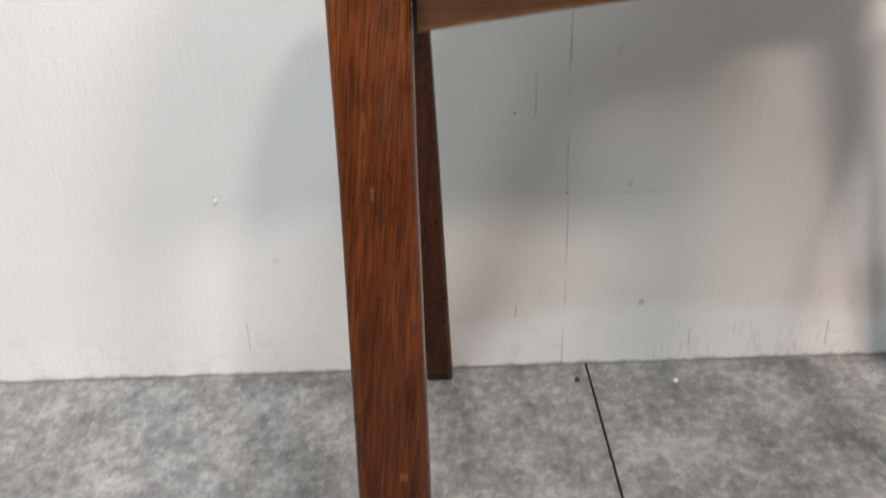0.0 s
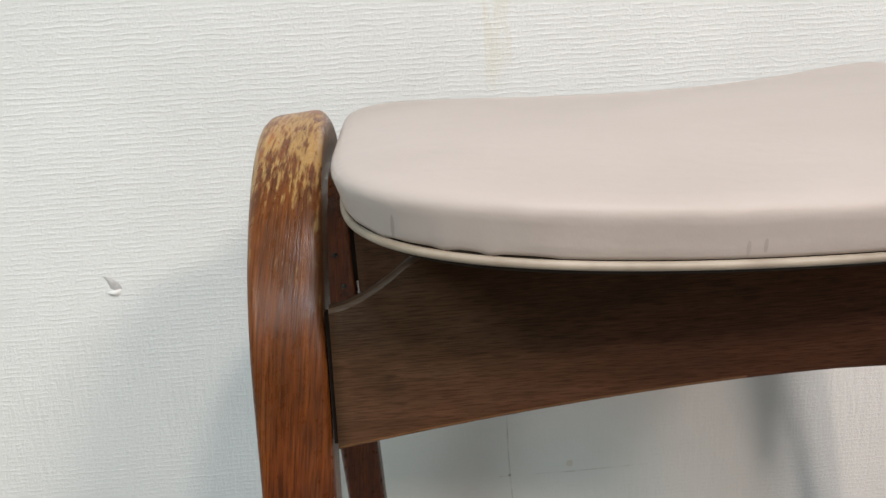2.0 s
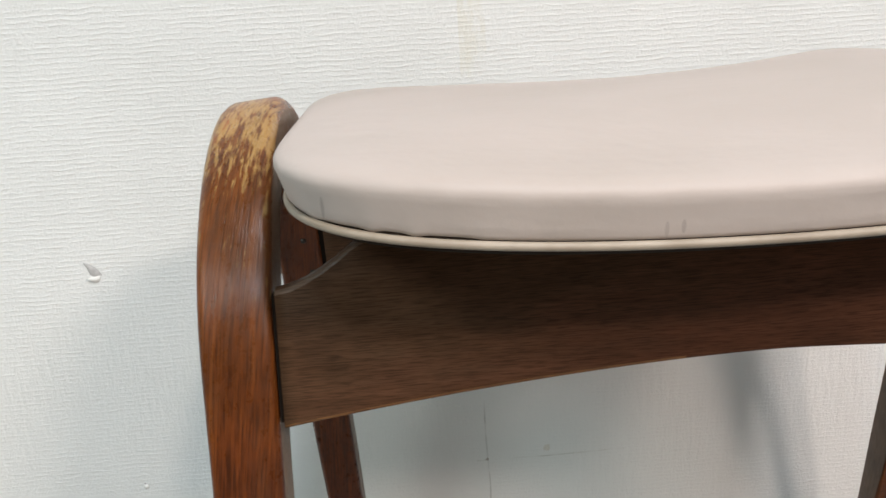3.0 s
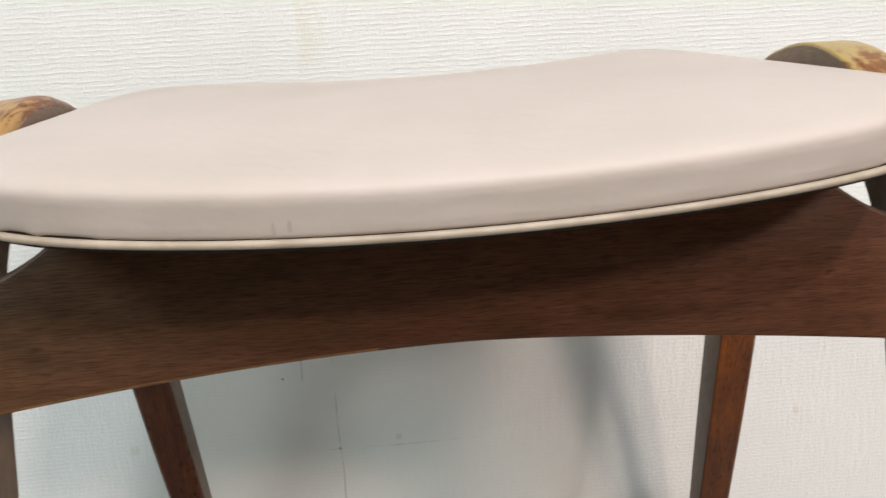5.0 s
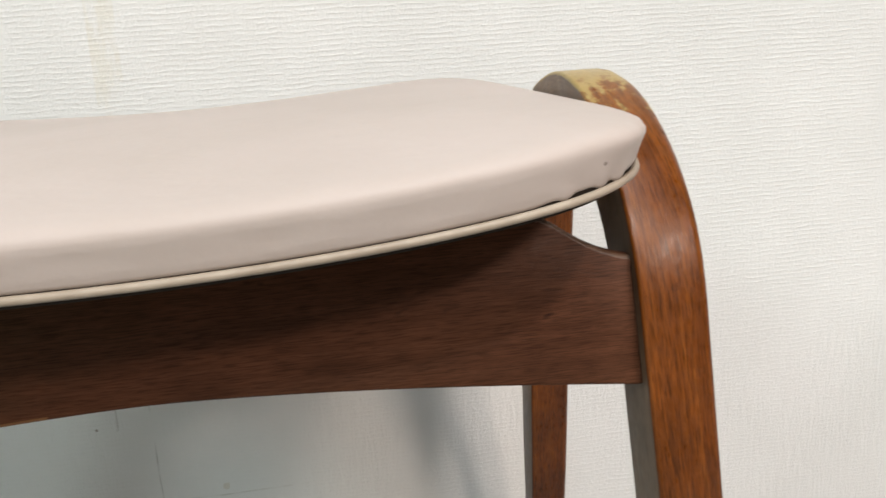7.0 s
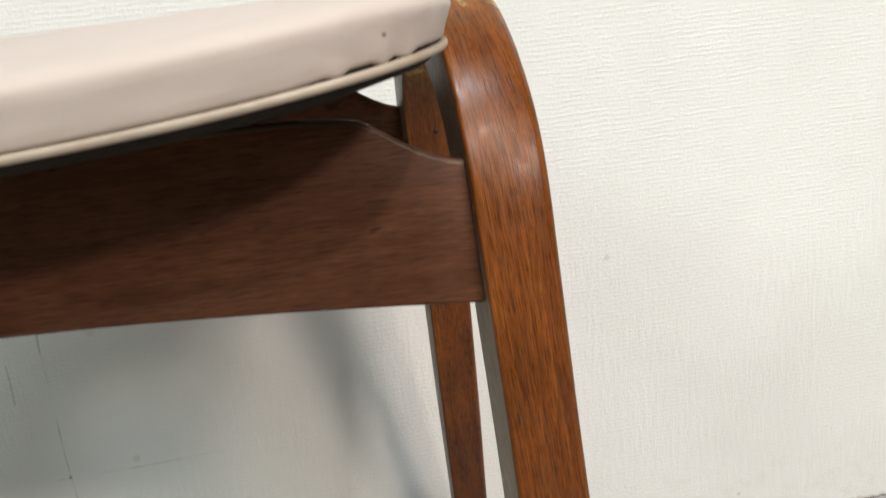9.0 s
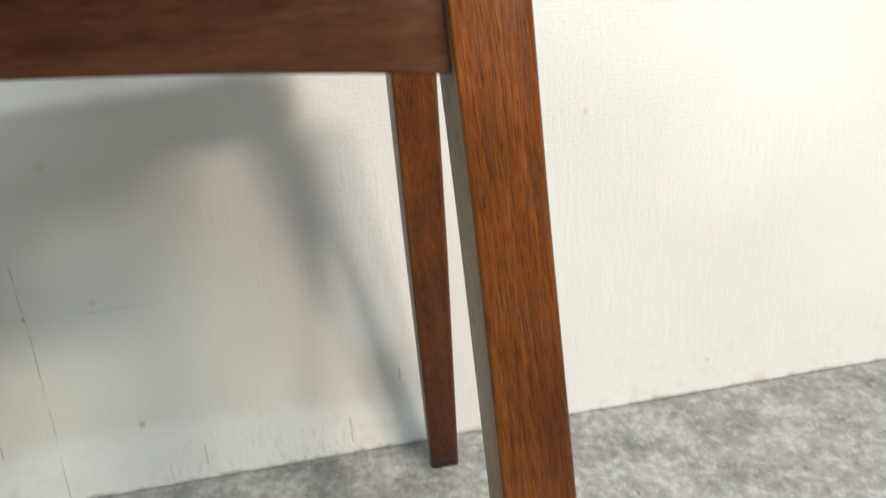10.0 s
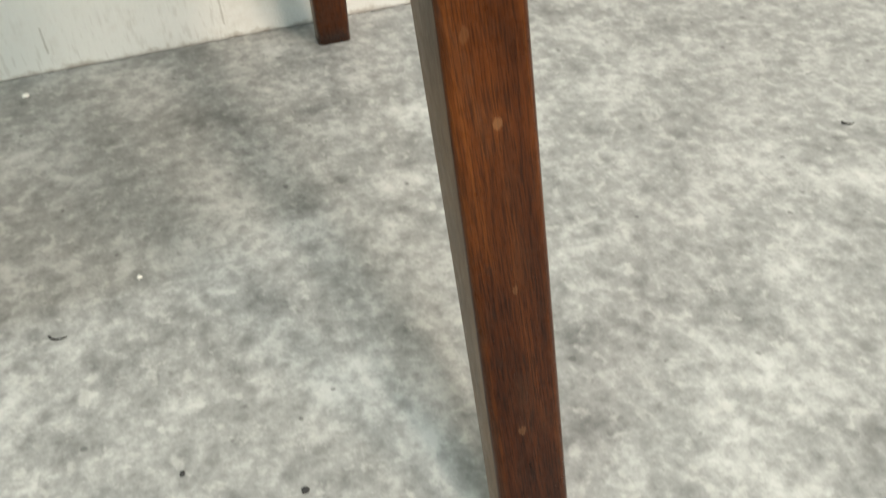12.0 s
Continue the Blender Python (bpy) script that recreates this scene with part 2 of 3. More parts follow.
def wallpaper_material():
    m, t, b = material("linen_wallpaper", 0.75)
    pos = coords(t, "Object")
    sep = t.nodes.new("ShaderNodeSeparateXYZ")
    t.links.new(pos, sep.inputs[0])
    x, z = sep.outputs[0], sep.outputs[2]
    drift = noise_tex(t, coords(t, "Object", (40, 1, 60)), 1.0, 4, 0.75)
    rows = maths(t, "SINE", maths(t, "ADD", maths(t, "MULTIPLY", z, 1800.0), maths(t, "MULTIPLY", drift, 9.0)))
    rows = maths(t, "POWER", maths(t, "ADD", maths(t, "MULTIPLY", rows, 0.5), 0.5), 3.2)
    dash = ramp(t, noise_tex(t, coords(t, "Object", (220, 1, 400)), 1.0, 4, 0.78), (0.43, grey(0.0)), (0.56, grey(1)))
    weft = maths(t, "MULTIPLY", rows, dash)
    warp = noise_tex(t, coords(t, "Object", (260, 1, 42), (7, 0, 3)), 1.0, 3, 0.6, 0.3)
    crumb = noise_tex(t, pos, 520.0, 3, 0.65)
    where = ramp(t, noise_tex(t, coords(t, "Object", (9, 1, 9), (2, 0, 9)), 1.0, 2, 0.5), (0.40, grey(0)), (0.58, grey(1)))
    where = maths(t, "MULTIPLY", where, maths(t, "MULTIPLY", maths(t, "SUBTRACT", 0.36, z), 8.0, True))
    # the weave stands out most where the wall has never been wiped
    zone = maths(t, "MULTIPLY", maths(t, "SUBTRACT", 0.125, maths(t, "ABSOLUTE", maths(t, "ADD", x, 0.012))), 25.0, True)
    zone = maths(t, "MULTIPLY", zone, maths(t, "MULTIPLY", maths(t, "MULTIPLY", maths(t, "SUBTRACT", 0.34, z), 9.0, True), maths(t, "MULTIPLY", maths(t, "SUBTRACT", z, 0.10), 12.0, True)))
    where = maths(t, "MAXIMUM", where, zone)
    weft = maths(t, "MULTIPLY", weft, maths(t, "ADD", maths(t, "MULTIPLY", z, 1.4, True), 0.62))
    h = maths(t, "ADD", weft, maths(t, "MULTIPLY", maths(t, "MULTIPLY", warp, where), 3.4))
    h = maths(t, "ADD", h, maths(t, "MULTIPLY", crumb, 1.8))
    cloud = noise_tex(t, pos, 5.0, 4, 0.6)
    col = ramp(t, cloud, (0.3, (0.705, 0.712, 0.690)), (0.7, (0.782, 0.787, 0.768)))
    # the seam between two strips of paper, and a crease across it
    wob = maths(t, "MULTIPLY", maths(t, "SUBTRACT", noise_tex(t, pos, 9.0, 2), 0.5), 0.006)
    seam = maths(t, "ABSOLUTE", maths(t, "SUBTRACT", maths(t, "ADD", x, wob), 0.1005))
    line = maths(t, "MULTIPLY", maths(t, "LESS_THAN", seam, 0.0006), maths(t, "LESS_THAN", z, 0.34))
    broken = ramp(t, noise_tex(t, coords(t, "Object", (5, 1, 30)), 1.0, 3), (0.42, grey(0)), (0.6, grey(0.5)))
    col = mix(t, col, (0.30, 0.29, 0.26), maths(t, "MULTIPLY", line, broken))
    band = maths(t, "LESS_THAN", maths(t, "ABSOLUTE", maths(t, "SUBTRACT", x, 0.106)), 0.0095)
    smudge = ramp(t, noise_tex(t, coords(t, "Object", (110, 1, 26)), 1.0, 3, 0.6), (0.45, grey(0)), (0.62, grey(1)))
    band = maths(t, "MULTIPLY", maths(t, "MULTIPLY", band, smudge), maths(t, "MULTIPLY", maths(t, "SUBTRACT", z, 0.25), 5.0, True))
    col = mix(t, col, (0.68, 0.65, 0.54), maths(t, "MULTIPLY", band, 0.42))
    crease = maths(t, "LESS_THAN", maths(t, "ABSOLUTE", maths(t, "SUBTRACT", maths(t, "ADD", z, wob), 0.1535)), 0.0006)
    span = maths(t, "MULTIPLY", maths(t, "GREATER_THAN", x, 0.092), maths(t, "LESS_THAN", x, 0.21))
    fade = ramp(t, noise_tex(t, coords(t, "Object", (40, 1, 4)), 1.0, 3), (0.4, grey(0)), (0.6, grey(0.4)))
    col = mix(t, col, (0.36, 0.34, 0.28), maths(t, "MULTIPLY", maths(t, "MULTIPLY", crease, span), fade))

    def stain(cx, cz, r, colour, strength):
        dx = maths(t, "SUBTRACT", x, cx)
        dz = maths(t, "SUBTRACT", z, cz)
        d = maths(t, "SQRT", maths(t, "ADD", maths(t, "MULTIPLY", dx, dx), maths(t, "MULTIPLY", dz, dz)))
        d = maths(t, "ADD", d, maths(t, "MULTIPLY", maths(t, "SUBTRACT", crumb, 0.5), r * 1.6))
        return mix(t, col, colour, maths(t, "MULTIPLY", maths(t, "LESS_THAN", d, r), strength))

    for s in STAINS:
        col = stain(*s)
    # upright splits in the paper
    for cx, z0, z1, strength in CRACKS:
        near = maths(t, "LESS_THAN", maths(t, "ABSOLUTE", maths(t, "SUBTRACT", maths(t, "ADD", x, wob), cx)), 0.0007)
        tall = maths(t, "MULTIPLY", maths(t, "GREATER_THAN", z, z0), maths(t, "LESS_THAN", z, z1))
        col = mix(t, col, (0.27, 0.25, 0.21), maths(t, "MULTIPLY", maths(t, "MULTIPLY", near, tall), maths(t, "MULTIPLY", crumb, strength)))
    # short upright smears at the foot of the wall
    smear = ramp(t, noise_tex(t, coords(t, "Object", (330, 1, 70), (1, 0, 5)), 1.0, 3, 0.6), (0.55, grey(0)), (0.66, grey(1)))
    zone = maths(t, "MULTIPLY", maths(t, "SUBTRACT", 0.100, maths(t, "ABSOLUTE", maths(t, "SUBTRACT", x, 0.245))), 30.0, True)
    zone = maths(t, "MULTIPLY", zone, maths(t, "MULTIPLY", maths(t, "SUBTRACT", 0.042, z), 60.0, True))
    col = mix(t, col, (0.30, 0.27, 0.22), maths(t, "MULTIPLY", maths(t, "MULTIPLY", smear, zone), 0.2))
    # rubbed dirt where mops and shoes reach
    low = maths(t, "MULTIPLY", maths(t, "SUBTRACT", 0.075, z), 9.0, True)
    dirt = ramp(t, noise_tex(t, coords(t, "Object", (55, 1, 70)), 1.0, 4, 0.65), (0.52, grey(0)), (0.68, grey(1)))
    col = mix(t, col, (0.42, 0.36, 0.28), maths(t, "MULTIPLY", maths(t, "MULTIPLY", dirt, low), 0.32))
    edge = maths(t, "MULTIPLY", maths(t, "SUBTRACT", noise_tex(t, coords(t, "Object", (55, 1, 60)), 1.0, 4, 0.7), 0.30), 0.016)
    grime = maths(t, "MULTIPLY", maths(t, "SUBTRACT", edge, z), 260.0, True)
    col = mix(t, col, (0.24, 0.19, 0.14), maths(t, "MULTIPLY", grime, 0.6))
    t.links.new(col, b.inputs["Base Color"])
    bump(t, b, h, 0.35, 0.0010)
    return m


# place on the wall (x, z), radius, colour, strength
STAINS = (
    (0.163, 0.057, 0.0026, (0.36, 0.30, 0.22), 0.55),
    (0.0605, 0.218, 0.0011, (0.22, 0.17, 0.12), 0.7),
    (0.1005, 0.1545, 0.0012, (0.26, 0.22, 0.17), 0.6),
    (0.148, 0.160, 0.0026, (0.55, 0.48, 0.36), 0.4),
    (0.480, 0.152, 0.0030, (0.64, 0.58, 0.46), 0.45),
    (0.516, 0.256, 0.0022, (0.58, 0.52, 0.42), 0.5),
    (0.621, 0.030, 0.0016, (0.45, 0.42, 0.38), 0.5),
    (-0.060, 0.168, 0.0036, (0.62, 0.55, 0.42), 0.3),
    (0.135, 0.262, 0.0034, (0.60, 0.55, 0.42), 0.35),
    (0.052, 0.288, 0.0022, (0.56, 0.48, 0.34), 0.4),
    (-0.125, 0.105, 0.0030, (0.55, 0.52, 0.46), 0.35),
)


# place along the wall, from and to height, strength
CRACKS = ((0.0760, 0.216, 0.246, 0.6), (0.1000, 0.250, 0.290, 0.5), (-0.1550, 0.024, 0.050, 0.6), (0.0620, 0.046, 0.057, 0.9), (0.8000, 0.080, 0.104, 0.9), (0.3600, 0.060, 0.070, 0.9),
          (0.2050, 0.012, 0.030, 0.8), (0.3180, 0.010, 0.034, 0.7))


def vinyl_floor_material():
    m, t, b = material("mottled_grey_vinyl", 0.45)
    o = coords(t, "Object")
    cells = noise_tex(t, coords(t, "Object", (1, 0.8, 1)), 128.0, 5, 0.68)
    fine = noise_tex(t, o, 330.0, 3, 0.7)
    patch = noise_tex(t, coords(t, "Object", (1, 0.8, 1), (8, 1, 0)), 40.0, 3, 0.55)
    big = noise_tex(t, coords(t, "Object", (1, 0.9, 1), (3, 1, 0)), 19.0, 3, 0.6)
    low = maths(t, "ADD", maths(t, "MULTIPLY", patch, 0.24), maths(t, "MULTIPLY", big, 0.31))
    mixv = maths(t, "ADD", maths(t, "ADD", maths(t, "MULTIPLY", cells, 0.40), maths(t, "MULTIPLY", fine, 0.13)), low)
    col = ramp(t, mixv, (0.41, (0.118, 0.120, 0.117)), (0.53, (0.244, 0.247, 0.240)), (0.65, (0.430, 0.433, 0.420)))
    fleck = noise_tex(t, coords(t, "Object", (1, 0.8, 1), (6, 3, 0)), 120.0, 4, 0.6, 0.25)
    col = mix(t, col, (0.50, 0.495, 0.47), ramp(t, fleck, (0.56, grey(0)), (0.66, grey(0.43))))
    col = mix(t, col, (0.12, 0.118, 0.112), ramp(t, fleck, (0.30, grey(0.5)), (0.45, grey(0))))
    dot = noise_tex(t, coords(t, "Object", (1, 1, 1), (4, 2, 0)), 120.0, 1, 0.4)
    col = mix(t, col, (0.05, 0.05, 0.05), ramp(t, dot, (0.755, grey(0)), (0.79, grey(0.6))))
    t.links.new(col, b.inputs["Base Color"])
    t.links.new(maths(t, "ADD", maths(t, "MULTIPLY", fine, 0.25), 0.32), b.inputs["Roughness"])
    bump(t, b, fine, 0.12, 0.0006)
    return m


VINYL, PIPING = vinyl_material(), piping_material()
WALLPAPER, FLOOR_VINYL = wallpaper_material(), vinyl_floor_material()
# kept very dark so the unseen walls and ceiling bounce little light
BOUNCE_CUT_WALL = plain("bounce_cut_wall", (0.05, 0.0495, 0.0485), 0.8, 0.04, 3.0)
CEILING = plain("bounce_cut_ceiling", (0.12, 0.12, 0.118), 0.85, 0.03, 3.0)
# board colour painted near-black as the shade in the gap below the cushion
GAP_SHADE = plain("gap_shade_board", (0.022, 0.016, 0.012), 0.9, spec=0.1)
# near-black that paints the shade in the slits between rails and legs
SLIT_SHADE = plain("slit_shade_black", (0.012, 0.008, 0.006), 0.9, spec=0.05)
SCREW_DARK = plain("dark_hole_plug", (0.02, 0.014, 0.010), 0.6)
TORN_GREY = plain("torn_backing", (0.48, 0.47, 0.46), 0.9, 0.15, 300.0)
PAPER = plain("torn_paper", (0.80, 0.79, 0.76), 0.8, 0.05)
JOINT_DARK = plain("joint_dirt", (0.03, 0.028, 0.026), 0.9)
LINT = plain("dark_lint", (0.03, 0.03, 0.03), 0.9)
CRUMB = plain("white_crumb", (0.75, 0.74, 0.70), 0.8)

# ---- helpers for meshes ----


def mesh_object(name, bm, mat, parent=None, label="", smooth=True):
    me = bpy.data.meshes.new(name)
    bmesh.ops.recalc_face_normals(bm, faces=bm.faces)
    bm.to_mesh(me)
    bm.free()
    me.materials.append(mat)
    if smooth:
        me.polygons.foreach_set("use_smooth", [True] * len(me.polygons))
    ob = new(name, me)
    ob.parent = parent
    if label:
        tagged(ob, label)
    return ob


def part(name, bm, mat, parent, label="", smooth=True):
    return mesh_object(name, bm, mat, parent, label, smooth)


def box(x0, x1, y0, y1, z0, z1, bevel=0.0):
    bm = bmesh.new()
    m = Matrix.Translation(((x0 + x1) / 2, (y0 + y1) / 2, (z0 + z1) / 2)) @ Matrix.Diagonal((x1 - x0, y1 - y0, z1 - z0, 1))
    bmesh.ops.create_cube(bm, size=1, matrix=m)
    if bevel:
        bmesh.ops.bevel(bm, geom=bm.edges[:], offset=bevel, segments=2, profile=0.6, affect="EDGES")
    return bm


def section(w, t, r, steps=4):
    """A rounded rectangle, w wide and t deep, as points round its middle."""
    pts = []
    for k, (sx, sy) in enumerate(((1, 1), (-1, 1), (-1, -1), (1, -1))):
        for i in range(steps + 1):
            a = math.pi / 2 * (k + i / steps)
            pts.append((sx * (w / 2 - r) + r * math.cos(a), sy * (t / 2 - r) + r * math.sin(a)))
    return pts


def skin(bm, rings, closed=False, caps=True):
    n = len(rings[0])
    span = len(rings) if closed else len(rings) - 1
    faces = []
    for i in range(span):
        a, b = rings[i], rings[(i + 1) % len(rings)]
        for j in range(n):
            faces.append((i, j, bm.faces.new((a[j], a[(j + 1) % n], b[(j + 1) % n], b[j]))))
    if caps and not closed:
        bm.faces.new(rings[0])
        bm.faces.new(rings[-1])
    return faces


# ---- the room ----
WALL_Y = 0.7255
wall = tagged(mesh_object("wall_north", box(-2.6, 3.0, WALL_Y, WALL_Y + 0.12, 0.0, 2.45), WALLPAPER, smooth=False),
              "white linen-textured wallpaper wall with a seam and scuffs", "wall", kind="structure")
# unseen walls and ceiling, added dark to deepen the shade under the seat
for nm, dims in (("wall_south", (-2.6, 3.0, -3.6, -3.48, 0, 2.45)), ("wall_west", (-2.72, -2.6, -3.6, WALL_Y + 0.12, 0, 2.45)),
                 ("wall_east", (3.0, 3.12, -3.6, WALL_Y + 0.12, 0, 2.45))):
    tagged(mesh_object(nm, box(*dims), BOUNCE_CUT_WALL, smooth=False), "unseen dark wall closing the room, added to cut bounce light", "wall", kind="structure")
tagged(mesh_object("ceiling", box(-2.72, 3.12, -3.6, WALL_Y + 0.12, 2.45, 2.55), CEILING, smooth=False), "unseen dark ceiling, added to cut bounce light", "ceiling", kind="structure")

floor = tagged(mesh_object("floor", box(-2.72, 3.12, -3.6, WALL_Y + 0.12, -0.12, -0.0035), JOINT_DARK, smooth=False),
               "grey mottled vinyl floor laid in large tiles", "floor", kind="structure")

# ---- the stool ----
stool = tagged(new("stool"), "dark-stained bentwood stool with a beige vinyl seat, against a wall", "stool")
stool.location = (0.173, 0.47, 0)
bpy.context.view_layer.update()
ORIGIN = Vector((0.173, 0.47, 0))

THICK = 0.0205


def side_frame(name_label, front, back, top, xs, wear_tone, slant, mat, soft_top, shoulder, arris):
    """An upside-down U of bent wood. front, back: (y at the floor, slope) of the outer faces; top: height;
    xs: middle x at the front foot, the crown and the back foot; arris: radius of the edges that face the other frame."""
    (fy, fs), (by, bs) = front, back
    nf, nb = math.hypot(1, fs), math.hypot(1, bs)
    # circle that touches both legs' outer lines and the height of the crown
    r = (by - fy - (fs + bs) * top) / (nf + nb - (fs + bs))
    zc = top - r
    yc = fy + fs * zc + r * nf
    a0, a1 = math.pi - math.atan(fs), math.atan(bs)
    rc = r - THICK / 2
    spots = []
    p0 = Vector((yc + rc * math.cos(a0), zc + rc * math.sin(a0)))
    p1 = Vector((yc + rc * math.cos(a1), zc + rc * math.sin(a1)))
    d0, d1 = Vector((fs, 1)).normalized(), Vector((bs, -1)).normalized()
    l0, l1 = p0.y / d0.y, -p1.y / d1.y
    for i in range(25):
        spots.append((p0 - d0 * l0 * (1 - i / 25), d0))
    for i in range(33):
        a = a0 + (a1 - a0) * i / 32
        spots.append((Vector((yc + rc * math.cos(a), zc + rc * math.sin(a))), Vector((math.sin(a), -math.cos(a)))))
    for i in range(1, 26):
        spots.append((p1 + d1 * l1 * i / 25, d1))
    bm = bmesh.new()
    uv = bm.loops.layers.uv.new("UVMap")
    tone = bm.verts.layers.float.new("wear_tone")
    bared = bm.verts.layers.float.new("bare")
    dulled = bm.verts.layers.float.new("dull")
    rings, runs, run, last = [], [], 0.0, None
    for k, (p, d) in enumerate(spots):
        if last is not None:
            run += (p - last).length
        last = p
        runs.append(run)
        is_front = k < 41
        f = min(max(p.y / top, 0), 1)
        foot = xs[0] if is_front else xs[2]
        x = foot + (xs[1] - foot) * f
        width = 0.0215 + 0.0028 * min(1, f * 2.2) + 0.0024 * min(1, max(0, f - 0.68) * 5)
        nrm = Vector((-d.y, d.x))
        # the legs swell upwards: the front one on its inner side, the back one on its outer side
        swell = 0.008 * min(1.0, max(0.0, (p.y - 0.06) / 0.27))
        g = min(1.0, max(0.0, (k - 45) / 12))
        outer = THICK / 2 + swell * g
        inner = -THICK / 2 - swell * (1 - g) + 0.004 * max(0.0, 1 - f * 2.2)
        thick = outer - inner
        ring = []
        round_side = section(width, thick, 0.0036 + soft_top * min(1.0, max(0.0, f - 0.88) * 9))
        crisp_side = section(width, thick, arris + (0.0036 - arris) * max(0.0, 1 - f * 2.5))
        for (sx, st), crisp in zip(round_side, crisp_side):
            if arris < 0.0036 and sx < 0:
                sx, st = crisp
            fall = shoulder * min(1.0, max(0.0, f - 0.84) * 8) * (0.5 - sx / width) ** 2
            q = p + nrm * (st + (outer + inner) / 2 - (fall if st > 0 else 0.0))
            if k in (0, len(spots) - 1):
                q = q - d * (q.y / d.y)
            v = bm.verts.new((x + sx - ORIGIN.x, q.x - ORIGIN.y, q.y - ORIGIN.z))
            away = abs(k - wear_tone[0])
            crown = wear_tone[2] * max(0.0, 1 - away / wear_tone[1]) ** 0.6
            # tone rises smoothly from the feet to the worn crown
            v[tone] = wear_tone[3] * max(0.0, 1 - away / (44 if k <= wear_tone[0] else 62)) ** (wear_tone[4] if k <= wear_tone[0] else wear_tone[5]) + crown
            v[bared] = crown + 0.25 * wear_tone[3] * max(0.0, 1 - away / 26) ** 2
            if abs(sx) > width / 2 - 0.0024 and abs(st) > thick / 2 - 0.0024:
                v[tone] += 0.16
                v[bared] += 0.16
            v[dulled] = math.exp(-((k - 30) / 4.5) ** 2)
            ring.append(v)
        rings.append(ring)
    m = len(rings[0])
    sec = [Vector(p) for p in section(0.0245, THICK, 0.0036)]
    girth = [0.0]
    for j in range(m):
        girth.append(girth[-1] + (sec[(j + 1) % m] - sec[j]).length)
    for i, j, f in skin(bm, rings):
        f.material_index = 1 if j in (9, 19) else 0
        for lp in f.loops:
            v = lp.vert
            ri = i if v in (rings[i][j], rings[i][(j + 1) % m]) else i + 1
            jj = j if v in (rings[i][j], rings[i + 1][j]) else j + 1
            lp[uv].uv = (runs[ri] + 3 * xs[0], girth[jj] + slant * runs[ri])
    ob = part("side_frame", bm, mat, stool, name_label)
    ob.data.materials.append(EDGE_WOOD)
    return ob


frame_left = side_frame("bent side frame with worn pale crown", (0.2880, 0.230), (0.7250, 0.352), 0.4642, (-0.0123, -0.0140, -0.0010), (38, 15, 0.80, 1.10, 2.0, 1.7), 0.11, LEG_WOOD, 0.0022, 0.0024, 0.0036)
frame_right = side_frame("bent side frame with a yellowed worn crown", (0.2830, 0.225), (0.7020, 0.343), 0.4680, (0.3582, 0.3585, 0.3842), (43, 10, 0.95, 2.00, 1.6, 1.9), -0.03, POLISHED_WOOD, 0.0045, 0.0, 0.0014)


def rail(label, front, x0, x1, lean, y_floor, thick):
    """A curved rail between the side frames, in the plane of the leaning legs."""
    bm = bmesh.new()
    uv = bm.loops.layers.uv.new("UVMap")
    rings = []
    r = 0.0014
    # even stations, closer together at the rounded lower corner
    stations = [i / 64 for i in range(64)] + [1 - d / (x1 - x0) for d in (0.0030, 0.0019, 0.0011, 0.0005, 0.0001)]
    for f in stations:
        s = abs(2 * f - 1)
        gap = max(0.0, 0.0030 - (1 - f) * (x1 - x0))
        zb = 0.3727 + 0.0030 - math.sqrt(0.0030 ** 2 - gap ** 2) - (0.0130 * s ** 1.75 if f < 0.5 else 0.0130 * s ** 1.5)
        if not front:
            zb -= 0.012
        e = min(f, 1 - f) * (x1 - x0)
        zt = min(0.4060 + 0.0130 * (e / 0.027) ** 1.6, 0.4215 + 0.06 * max(0.0, e - 0.03) ** 0.8)
        zt = min(zt, 0.4245)
        ring = []
        for dz, dt in ((zb, r), (zb + r * 0.3, r * 0.3), (zb + r, 0), ((zb + zt) / 2, 0), (zt - r, 0), (zt - r * 0.3, r * 0.3), (zt, r),
                       (zt, thick - r), (zt - r, thick), (zb + r, thick), (zb, thick - r)):
            y = y_floor + lean * dz + (dt if front else -dt)
            x = x0 + (x1 - 0.035 * (dz - 0.36) - x0) * f
            ring.append(bm.verts.new((x - ORIGIN.x, y - ORIGIN.y, dz)))
        rings.append(ring)
    for i, j, f in skin(bm, rings):
        for lp in f.loops:
            c = lp.vert.co
            lp[uv].uv = (c.x + 1.7, c.z + c.y * 0.9)
        if j in (4, 5):
            f.material_index = 1
        elif j in (0, 1) and i < 26:
            f.material_index = 2
    ob = part("front_rail" if front else "back_rail", bm, RAIL_WOOD, stool, label)
    ob.data.materials.append(ARRIS_WOOD)
    ob.data.materials.append(WARM_ARRIS)
    return ob


front_rail = rail("brown curved front rail", True, 0.0010, 0.3474, 0.22, 0.2912, 0.008)
back_rail = rail("brown curved back rail", False, 0.0030, 0.3545, -0.352, 0.712, 0.010)



def tenon(x0, x1, lean, y_floor, depth, z0, z1, parent):
    """The short tongue by which a rail enters a leg, blackened as slit shade."""
    bm = bmesh.new()
    corners = []
    for x in (x0, x1):
        for z in (z0, z1):
            for d in (0.0016, 0.0016 + depth):
                corners.append(bm.verts.new((x - ORIGIN.x, y_floor + lean * z + (d if lean > 0 else -d) - ORIGIN.y, z)))
    for f in ((0, 1, 3, 2), (4, 6, 7, 5), (0, 4, 5, 1), (2, 3, 7, 6), (0, 2, 6, 4), (1, 5, 7, 3)):
        bm.faces.new([corners[k] for k in f])
    return part("tenon", bm, SLIT_SHADE, parent, "rail tenon, near-black as shade in the slit", False)


